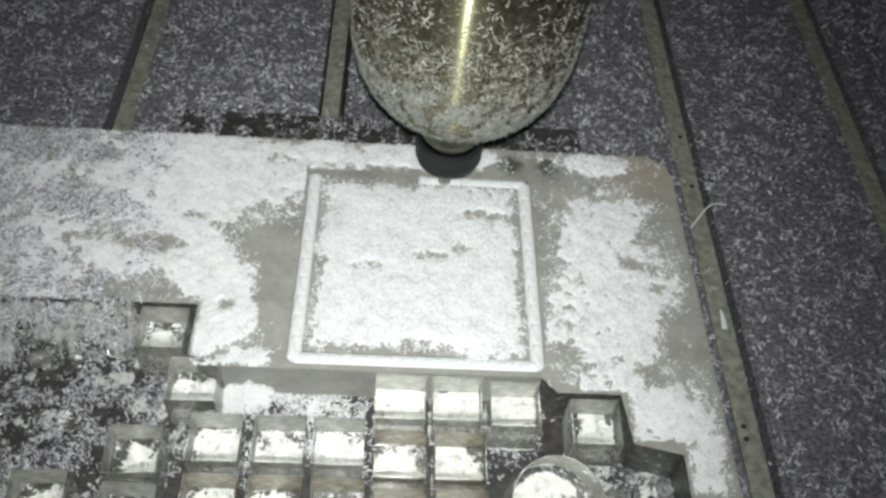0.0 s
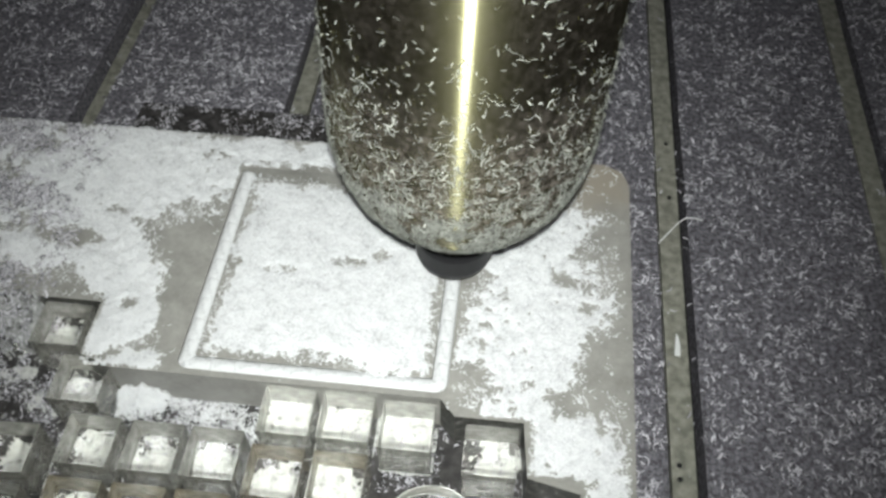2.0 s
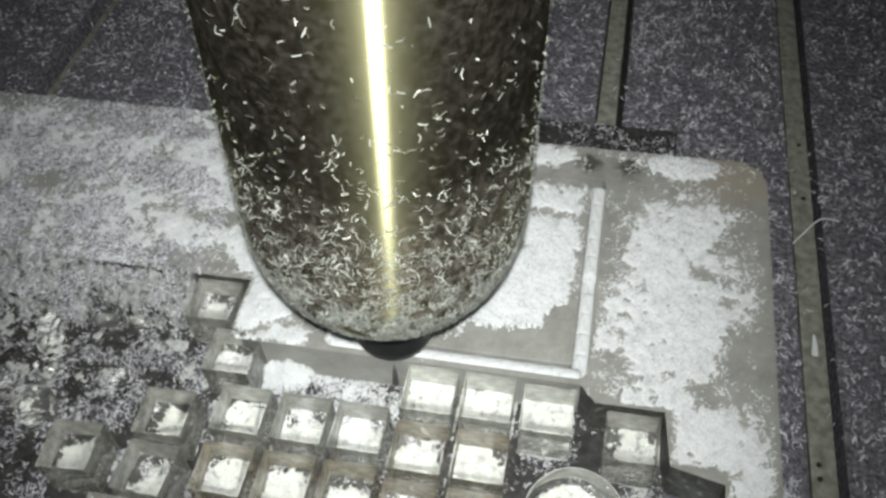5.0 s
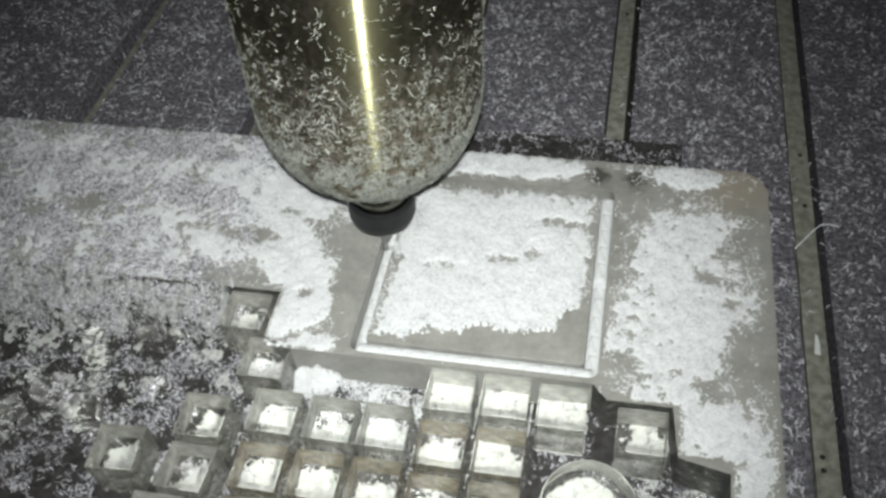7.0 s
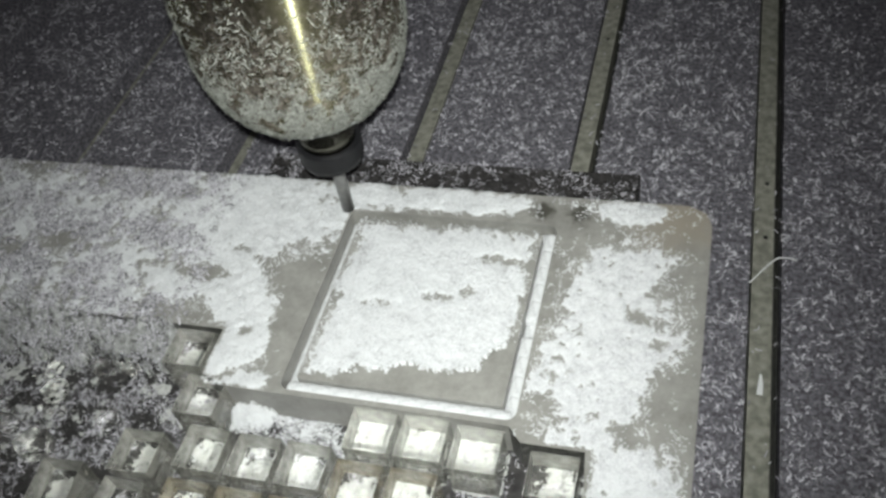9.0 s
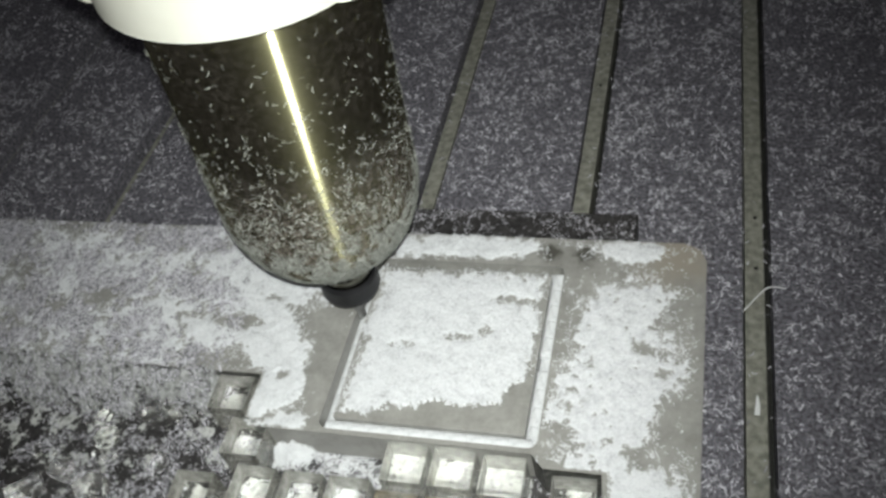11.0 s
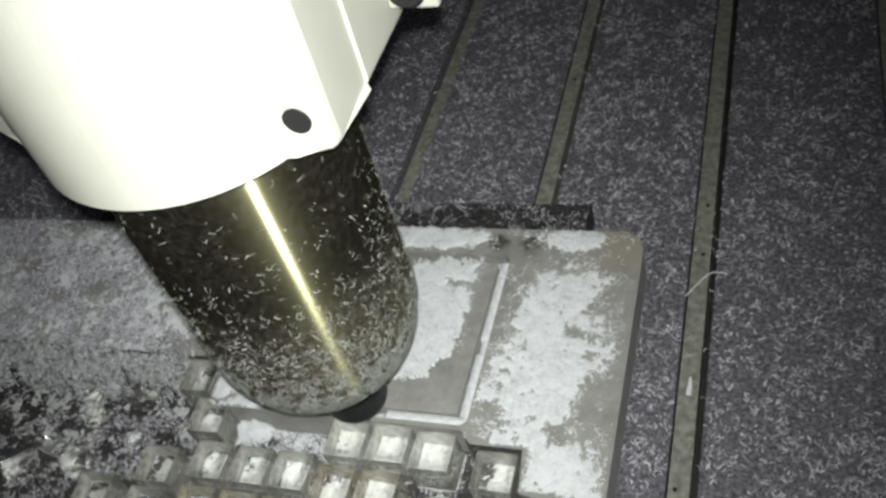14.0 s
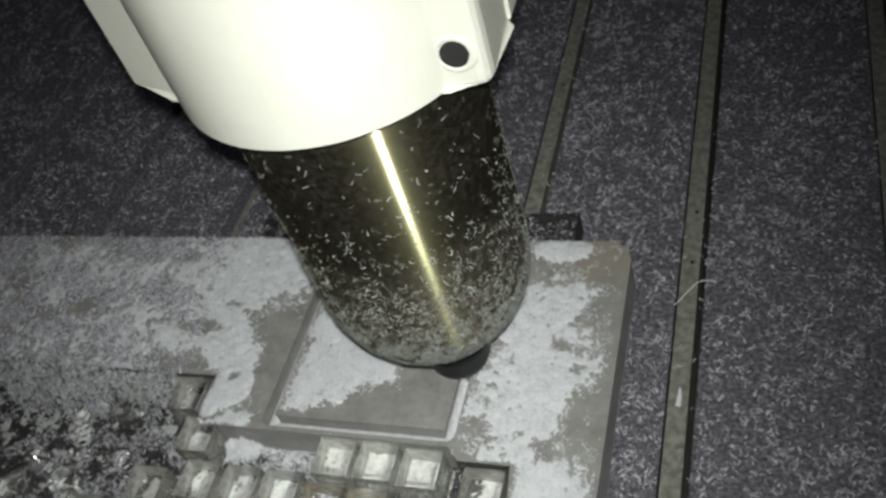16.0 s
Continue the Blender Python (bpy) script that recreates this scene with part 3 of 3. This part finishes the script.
def base_heap(x, y):
    m = np.full_like(x, 0.0)
    rng = random.Random(5)
    for cx, cy, t in CUBES:
        ox, oy = rng.uniform(-0.002, 0.002), rng.uniform(-0.0035, 0.0)
        u, v = x - (cx / 1000 + CUBE / 2), y - (cy / 1000 + CUBE / 2)
        whole = np.clip((0.0108 - np.maximum(np.abs(u), np.abs(v))) * 700, 0, 1)
        patch = np.clip(1.25 - np.hypot((u - ox) / 0.0125, (v - oy) / 0.0115) * 0.75, 0, 1.1)
        m = np.maximum(m, whole * (1.15 if cx > 30 and cy > -30 else patch * (1.12 if cx > -40 else 0.98)))
    m = np.maximum(m, 1.0 * np.clip((0.0165 - np.hypot(x - 0.098, y + 0.050)) * 400, 0, 1))
    m = np.maximum(m, 0.48 * blob(x, y, -0.12, -0.015, 0.11, 0.05))
    m = np.maximum(m, 0.62 * blob(x, y, 0.128, -0.025, 0.03, 0.025))
    m = np.maximum(m, 0.50 * blob(x, y, 0.0, -0.012, 0.03, 0.01))
    h = m - 0.58 + 1.1 * (fbm(x, y, 0.010, 15, 4) - 0.5) + 0.8 * (fbm(x, y, 0.003, 35, 3) - 0.5)
    return np.clip(h, -1, 0.5) * 0.0009


def base_chips():
    tagged(new("chip_layer", field_mesh("chip_layer", -0.24, 0.15, -0.10, 0.0275, 0.0008, base_heap, PLATE_LOW, M_FLOOR, 45000, 0.0009, 0.35, 9)), "thin white chips caught under the cut cubes", "chips", kind="stuff")


def disc():
    ob = thing("acrylic_disc", lathe([(0, 0.0172), (0.0004, 0.0176), (0.0188, 0.0176), (0.0192, 0.0172)], 64), M_CLEAR, "clear round acrylic disc leaning among the cubes", "acrylic disc")
    part("milled_rim", lathe([(0.0006, 0.01745), (0.0184, 0.01745)], 48, False), M_MILLED, ob, "dull milled rim", True)
    ob.matrix_basis = pose(0.099, -0.052, PLATE_LOW + 0.003, 10, 6, 0)
    ob.visible_shadow = False


# ---- loose chips ----
def scatter():
    rng = np.random.RandomState(4)
    n = 330000
    p = np.stack([rng.uniform(-0.55, 0.55, n), rng.uniform(-0.10, 0.62, n), np.zeros(n)], axis=1)
    dens = 0.36 + 0.9 * (fbm(p[:, 0], p[:, 1], 0.03, 3, 4) - 0.5) + 1.6 * (fbm(p[:, 0], p[:, 1], 0.0055, 8, 2) - 0.5)
    slot = np.min(np.abs(p[:, 0:1] - np.array(SLOTS)[None, :]), axis=1)
    keep = (rng.rand(n) < dens * 1.3) & ((slot > 0.0075) | (rng.rand(n) < 0.05))
    keep &= ~((p[:, 0] > -0.30) & (p[:, 0] < 0.168) & (p[:, 1] < 0.110) & (p[:, 0] < 0.132)) & ~((p[:, 0] > -0.074) & (p[:, 0] < 0.132) & (p[:, 1] < 0.163)) & ~((p[:, 0] > 0.13) & (p[:, 0] < 0.165) & (p[:, 1] < 0.12))
    p = p[keep]
    up = np.tile(np.array([[0, 0, 1.0]]), (len(p), 1))
    tagged(new("bed_chips", flakes("bed_chips", p, up, M_CHIP_DIM, rng, (0.0011, 0.0038), (0.0003, 0.0009))), "scattered curled white chips on the dark bed", "chips", kind="stuff")
    # on the spoil board
    n = 115000
    p = np.stack([rng.uniform(-0.24, 0.131, n), rng.uniform(-0.11, 0.162, n), np.full(n, PLATE_LOW)], axis=1)
    dens = fbm(p[:, 0], p[:, 1], 0.02, 13, 4) + 1.6 * (fbm(p[:, 0], p[:, 1], 0.007, 14, 3) - 0.5)
    covered = (p[:, 1] > -0.002) & (p[:, 1] < 0.124) & ((p[:, 0] > -0.04) | (p[:, 1] > 0.028))
    left = p[:, 0] < -0.03
    covered |= (p[:, 0] < -0.073) & (p[:, 1] > 0.028)
    p = p[~covered & (rng.rand(n) < np.where(left, (dens - 0.36) * 3.6, (dens - 0.28) * 1.1))]
    up = np.tile(np.array([[0, 0, 1.0]]), (len(p), 1))
    tagged(new("board_chips", flakes("board_chips", p, up, M_CHIP_DIM, rng, (0.0007, 0.0028), (0.0002, 0.00055))), "scattered white chips on the dark board", "chips", kind="stuff")
    # on the slope beside the sheet's edge
    n = 14000
    p = np.stack([rng.uniform(-0.24, -0.043, n), rng.uniform(-0.002, 0.0275, n), np.zeros(n)], axis=1)
    h = slope(p[:, 0], p[:, 1])
    p[:, 2] = PLATE_LOW + np.clip(h, 0, 1)
    p = p[(h > 0) & (lattice(p[:, 0], p[:, 1], 0.006, 17) + 0.4 * rng.rand(n) > 0.55)]
    up = np.tile(np.array([[0, -0.6, 1.0]]), (len(p), 1))
    tagged(new("slope_chips", flakes("slope_chips", p, up, M_CHIP_DIM, rng, (0.0005, 0.0022), (0.0002, 0.0005))), "white slivers on the slope of chips", "chips", kind="stuff")
    # a thin dull litter over the sheet's far end, spilling over its edge
    n = 60000
    p = np.stack([rng.uniform(-0.285, -0.060, n), rng.uniform(0.0255, 0.123, n), np.zeros(n)], axis=1)
    h = sheet_heap(p[:, 0], p[:, 1])
    dens = 0.42 + 3.0 * (fbm(p[:, 0], p[:, 1], 0.016, 95, 4) - 0.5) + 1.8 * (fbm(p[:, 0], p[:, 1], 0.004, 96, 2) - 0.5)
    keep = (rng.rand(n) < dens * np.clip((-0.060 - p[:, 0]) / 0.03, 0, 1)) & ((p[:, 1] > 0.0282) | (rng.rand(n) < 0.7))
    p[:, 2] = PLATE_TOP + np.clip(h, 0, 1)
    p = p[keep]
    up = np.tile(np.array([[0, 0, 1.0]]), (len(p), 1))
    tagged(new("sheet_litter", flakes("sheet_litter", p, up, M_CHIP_DIM, rng, (0.0010, 0.0034), (0.0003, 0.0009))), "thin litter of dull chips along the sheet's edge", "chips", kind="stuff")


def strip_marks():
    for x, y in ((0.1950, 0.179), (0.1950, 0.1415), (0.0975, 0.300), (0.1925, -0.001), (0.1925, -0.007)):
        ob = thing("screw_hole", lathe([(-0.0010, 0.0011), (-0.0007, 0.0011)], 16), M_DARK, "small dark hole in the metal strip", "hole", "holes in the strips")
        ob.matrix_basis = pose(x, y, 0)
    bm = prism(((-0.0014, -0.004), (0.0011, -0.0042), (0.0013, 0.001), (0.0006, 0.006), (-0.0002, 0.007), (-0.0009, 0.001)), -0.0010, -0.0006)
    thing("paper_fleck", bm, M_CHIP, "small white fleck stuck to the metal strip", "fleck").matrix_basis = pose(0.1945, 0.054, 0)


def hair():
    cu = bpy.data.curves.new("swarf_thread", "CURVE")
    cu.dimensions, cu.bevel_depth = "3D", 0.00035
    sp = cu.splines.new("NURBS")
    pts = ((0.188, 0.110, 0.001), (0.194, 0.117, 0.003), (0.199, 0.124, 0.005), (0.203, 0.124, 0.006), (0.209, 0.125, 0.003))
    sp.points.add(len(pts) - 1)
    for p, c in zip(sp.points, pts):
        p.co = (*c, 1)
    sp.use_endpoint_u = True
    cu.materials.append(M_CHIP)
    tagged(new("swarf_thread", cu), "thin pale curl of swarf across the metal strip", "swarf")


# ---- the spindle ----
LIFT = 0.0545
LEAN = ((0.0, 1.4, 0.0), (2.0, 1.9, 0.0), (3.0, 2.3, 0.3), (3.5, 1.9, -1.0), (4.5, 2.5, -1.3), (5.0, 2.7, -1.4), (6.0, 2.8, -1.0), (7.5, 2.3, 0.0), (10.3, 1.9, 0.0), (12.5, 2.4, -2.0), (13.0, 2.4, -1.4), (13.5, 2.2, -0.8), (14.0, 1.9, -0.4), (14.5, 1.5, -0.1), (16.0, 1.3, 0.0))


def spindle():
    top = tagged(new("router_spindle"), "steel router spindle coated in white chips under a white housing", "spindle")
    nose = [(0.0390, 0.0318), (0.0400, 0.0332), (0.0430, 0.0358), (0.0475, 0.0384), (0.0530, 0.0408), (0.0595, 0.0427), (0.0670, 0.0440), (0.0760, 0.0445)]
    prof = nose + [(0.205, 0.0445)]
    part("nose_ring", lathe([(0.0350, 0.0160), (0.0350, 0.0292), (0.0357, 0.0302), (0.0378, 0.0308), (0.0392, 0.0308), (0.0392, 0.0160)], 128), M_RING, top, "pale dusty ring round the lower edge", True)
    part("body", lathe([(0.0390, 0.0200)] + prof, 128), M_STEEL, top, "turned steel spindle body", True)
    part("collar", lathe([(0.0080, 0.0130), (0.0150, 0.0127), (0.0165, 0.0120), (0.0400, 0.0120)], 64), M_COLLAR, top, "shiny ground steel nose", True)
    nut = lathe([(-0.0035, 0.0122), (-0.0022, 0.0140), (0.0005, 0.0149), (0.0085, 0.0149), (0.0100, 0.0144), (0.0100, 0.0130), (0.0080, 0.0124)], 64)
    part("collet_nut", nut, M_NUT, top, "black collet nut")
    part("cutter", lathe([(-0.0375, 0.0030), (-0.003, 0.0030)], 32), M_CUTTER, top, "straight milling cutter", True)
    rng = np.random.RandomState(9)
    z, r = np.array([a for a, b in prof]), np.array([b for a, b in prof])
    n = 27000
    q = 0.0395 + rng.exponential(0.024, n)
    q = np.concatenate([q, rng.uniform(0.05, 0.19, 250), rng.uniform(0.0372, 0.068, 19000)])
    q = q[q < 0.195]
    th = rng.uniform(0, 2 * math.pi, len(q))
    keep = lattice(th * 0.0445, q, 0.004, 41) + 0.3 * rng.rand(len(q)) > 0.50
    q, th = q[keep], th[keep]
    rad = np.interp(q, z, r)
    slope = np.interp(q, (0.039, 0.044, 0.052, 0.064, 0.076), (1.1, 0.6, 0.35, 0.14, 0.0))
    p = np.stack([rad * np.cos(th), rad * np.sin(th), q], axis=1)
    nr = np.stack([np.cos(th), np.sin(th), -slope], axis=1)
    ob = new("chip_coating", flakes("chip_coating", p, nr, M_CHIP_STUCK, rng, (0.0007, 0.0032), (0.00018, 0.00046)))
    ob.parent = top
    tagged(ob, "white chips clinging to the spindle", kind="stuff")
    housing(top)
    return top


def housing(top):
    z0, z1 = 0.1805, 0.253
    n = 40
    arc = [(0.0545 * math.sin(radians(a)), -0.0545 * math.cos(radians(a))) for a in np.linspace(-58, 58, n)]
    outline = arc + [(0.0560, -0.0287), (0.0580, -0.0280), (0.0592, -0.0264), (0.0597, -0.0240), (0.0580, 0.002), (0.0592, 0.002), (0.0592, 0.045), (-0.0685, 0.045), (-0.0685, 0.002), (-0.0665, 0.002), (-0.0665, -0.0225)]
    bm = prism(outline, z0, z1, 0.0)
    low = [e for e in bm.edges if e.verts[0].co.z < z0 + 1e-5 and e.verts[1].co.z < z0 + 1e-5]
    bmesh.ops.bevel(bm, geom=low, offset=0.0022, segments=3, affect="EDGES", profile=0.5)
    rim = [e for e in bm.edges if e.verts[0].co.z > z1 - 1e-5 and e.verts[1].co.z > z1 - 1e-5]
    bmesh.ops.bevel(bm, geom=rim, offset=0.0030, segments=3, affect="EDGES", profile=0.5)
    part("housing", bm, M_WHITE, top, "white painted spindle housing")
    part("mounting_plate", boxed(-0.0685, 0.0592, 0.0452, 0.10, z0, 0.42, 0.0015), M_WHITE, top, "white painted plate behind the housing")
    part("motor_can", lathe([(z1 + 0.0002, 0.0445), (z1 + 0.010, 0.0445), (0.40, 0.0440)], 96), M_STEEL, top, "brown-grey steel motor above the housing", True)
    for z in (0.1925, 0.2390):
        b = lathe([(-0.0004, 0.0043), (0.0006, 0.0043)], 32)
        bmesh.ops.rotate(b, verts=b.verts[:], cent=(0, 0, 0), matrix=Matrix.Rotation(radians(90), 3, "X"))
        bmesh.ops.translate(b, verts=b.verts[:], vec=(0.0508, -0.0288, z))
        part("bolt_hole", b, M_DARK, top, "dark round bolt hole")
        b = lathe([(0.0, 0.0044), (0.0009, 0.0048), (0.0009, 0.0058), (0.0, 0.0070)], 40, False)
        bmesh.ops.rotate(b, verts=b.verts[:], cent=(0, 0, 0), matrix=Matrix.Rotation(radians(90), 3, "X"))
        bmesh.ops.translate(b, verts=b.verts[:], vec=(0.0508, -0.0284, z))
        part("hole_rim", b, M_WHITE, top, "raised white rim of the hole", True)
    side = part("side_bracket", boxed(0.0594, 0.0764, 0.029, 0.036, 0.1886, 0.30, 0.0012), M_WHITE, top, "white painted bracket beside the housing")
    b = lathe([(0.0, 0.0052), (0.0006, 0.0062), (0.0080, 0.0062), (0.0092, 0.0050)], 40)
    bmesh.ops.rotate(b, verts=b.verts[:], cent=(0, 0, 0), matrix=Matrix.Rotation(radians(90), 3, "X"))
    bmesh.ops.translate(b, verts=b.verts[:], vec=(0.0700, 0.0290, 0.2005))
    part("knob", b, M_DARK, side, "black round knob")


def torch():
    """The lamp that the camera's operator carries."""
    top = tagged(new("hand_lamp"), "small bright white lamp carried beside the camera", "lamp")
    part("lamp_case", boxed(-0.009, 0.009, -0.006, 0.006, 0.0005, 0.006, 0.001), M_NUT, top, "black lamp case")
    # added tube, never in view: makes the light fall off away from the axis
    part("beam_limiter", lathe([(-0.0095, 0.0056), (-0.0095, 0.0062), (0.0005, 0.0062), (0.0005, 0.0056), (-0.0095, 0.0056)], 40, False), M_NUT, top, "unseen black tube added to weaken the outer beam")
    m = bpy.data.materials.new("white_led")
    m.use_nodes = True
    nt = m.node_tree
    nt.nodes.clear()
    e = nt.nodes.new("ShaderNodeEmission")
    e.inputs[0].default_value = (0.965, 1.0, 0.955, 1)
    e.inputs[1].default_value = TORCH
    o = nt.nodes.new("ShaderNodeOutputMaterial")
    nt.links.new(e.outputs[0], o.inputs[0])
    bm = bmesh.new()
    bmesh.ops.create_circle(bm, cap_ends=True, radius=0.004, segments=24)
    bmesh.ops.reverse_faces(bm, faces=bm.faces[:])
    part("lamp_lens", bm, m, top, "glowing white lens")
    return top


bed()
spoil_board()
plate()
carpets = heaps()
ridges()
cubes()
base_chips()
mounds()
shards()
crumbs()
disc()
scatter()
strip_marks()
hair()
the_spindle = spindle()
the_torch = torch()

# the tool's way: seconds, x, y, height of the nut's lower face
TOOL = [
    (0.0, 0.060, 0.102, LIFT), (0.5, 0.079, 0.102, LIFT), (1.0, 0.097, 0.099, LIFT), (1.5, 0.097, 0.075, LIFT), (2.0, 0.097, 0.0545, LIFT), (2.5, 0.097, 0.034, LIFT),
    (3.0, 0.0975, 0.0115, LIFT), (3.3, 0.093, 0.004, LIFT), (3.5, 0.0855, 0.002, LIFT), (4.0, 0.066, 0.0015, LIFT), (4.5, 0.0465, 0.001, LIFT), (5.0, 0.0275, 0.001, LIFT),
    (5.5, 0.003, 0.003, LIFT), (6.0, 0.0, 0.021, LIFT), (6.5, 0.0, 0.043, LIFT), (7.0, -0.001, 0.064, LIFT), (7.5, -0.002, 0.085, LIFT), (7.9, -0.002, 0.101, LIFT),
    (8.2, -0.002, 0.102, 0.067), (8.5, -0.002, 0.102, 0.0745), (9.0, -0.002, 0.102, 0.078), (9.5, -0.002, 0.102, 0.078), (10.0, -0.002, 0.102, 0.074), (10.3, -0.002, 0.100, LIFT + 0.002),
    (10.6, -0.002, 0.088, LIFT), (11.2, -0.002, 0.064, LIFT), (11.8, -0.003, 0.039, LIFT), (12.5, -0.003, 0.010, LIFT), (12.75, 0.003, 0.001, LIFT), (13.0, 0.0125, 0.0, LIFT),
    (13.5, 0.0315, 0.0, LIFT), (14.0, 0.0505, 0.0, LIFT), (14.5, 0.074, 0.0, LIFT), (15.0, 0.096, 0.001, LIFT), (15.5, 0.0985, 0.018, LIFT), (16.0, 0.099, 0.038, LIFT),
]


def leaning(t, k):
    return float(np.interp(t, [a[0] for a in LEAN], [a[k] for a in LEAN]))


def motions():
    walk(the_spindle, [(t, pose(x, y, z, leaning(t, 2), leaning(t, 1), 0)) for t, x, y, z in TOOL])
    walk(the_torch, [(t, look(eye, target, roll) @ pose(0.0, 0.010, 0.013, float(np.interp(t, (0.0, 10.0, 12.5), (1.5, 1.5, -6.0))), float(np.interp(t, (0.0, 10.0, 12.5), (4.0, 4.5, 7.0))))) for t, eye, target, roll in PATH])
    # chips in the groove settle as the cutter passes
    start = {"back": -0.7, "right": 1.05, "front": 3.25, "left": 5.55}
    span = {"back": 1.7, "right": 2.2, "front": 2.25, "left": 2.35}
    drop = {"back": 0.0065, "right": 0.0032, "front": 0.002, "left": 0.0070}
    for ob, side, f, x, y, turn in RIDGES:
        t = start[side] + f * span[side]
        low = 0.0068 if side == "right" and 0.5 < f < 0.6 else drop[side]
        a, b = pose(x, y, PLATE_TOP, 0, 0, turn), pose(x, y, PLATE_TOP - low, 0, 0, turn)
        if t <= 0.2:
            rows = [(0.0, b), (16.0, b)]
        else:
            rows = [(0.0, a), (t - 0.15, a), (t + 0.15, b), (16.0, b)]
        if side == "front":
            t2 = 12.7 + (1 - f) * 2.3
            c = pose(x, y, PLATE_TOP - 0.0068, 0, 0, turn)
            rows = rows[:-1] + [(t2 - 0.15, b), (t2 + 0.15, c), (16.0, c)]
        walk(ob, rows)
    walk(carpets["front_east"], [(0.0, pose(0, 0, 0)), (3.2, pose(0, 0, 0)), (6.0, pose(-0.030, 0.022, -0.0003)), (16.0, pose(-0.030, 0.022, -0.0003))])
    walk(carpets["front_west"], [(0.0, pose(0, 0, 0)), (4.2, pose(0, 0, 0)), (6.5, pose(0.003, 0.016, -0.0003)), (16.0, pose(0.003, 0.016, -0.0003))])
    walk(carpets["wedge"], [(0.0, pose(0, 0, 0)), (3.4, pose(0, 0, 0)), (7.0, pose(-0.026, 0.020, -0.0003)), (16.0, pose(-0.026, 0.020, -0.0003))])
    walk(carpets["late"], [(0.0, pose(0, 0, 0)), (13.2, pose(0, 0, 0)), (15.4, pose(-0.022, 0.012, -0.0003)), (16.0, pose(-0.022, 0.012, -0.0003))])


motions()
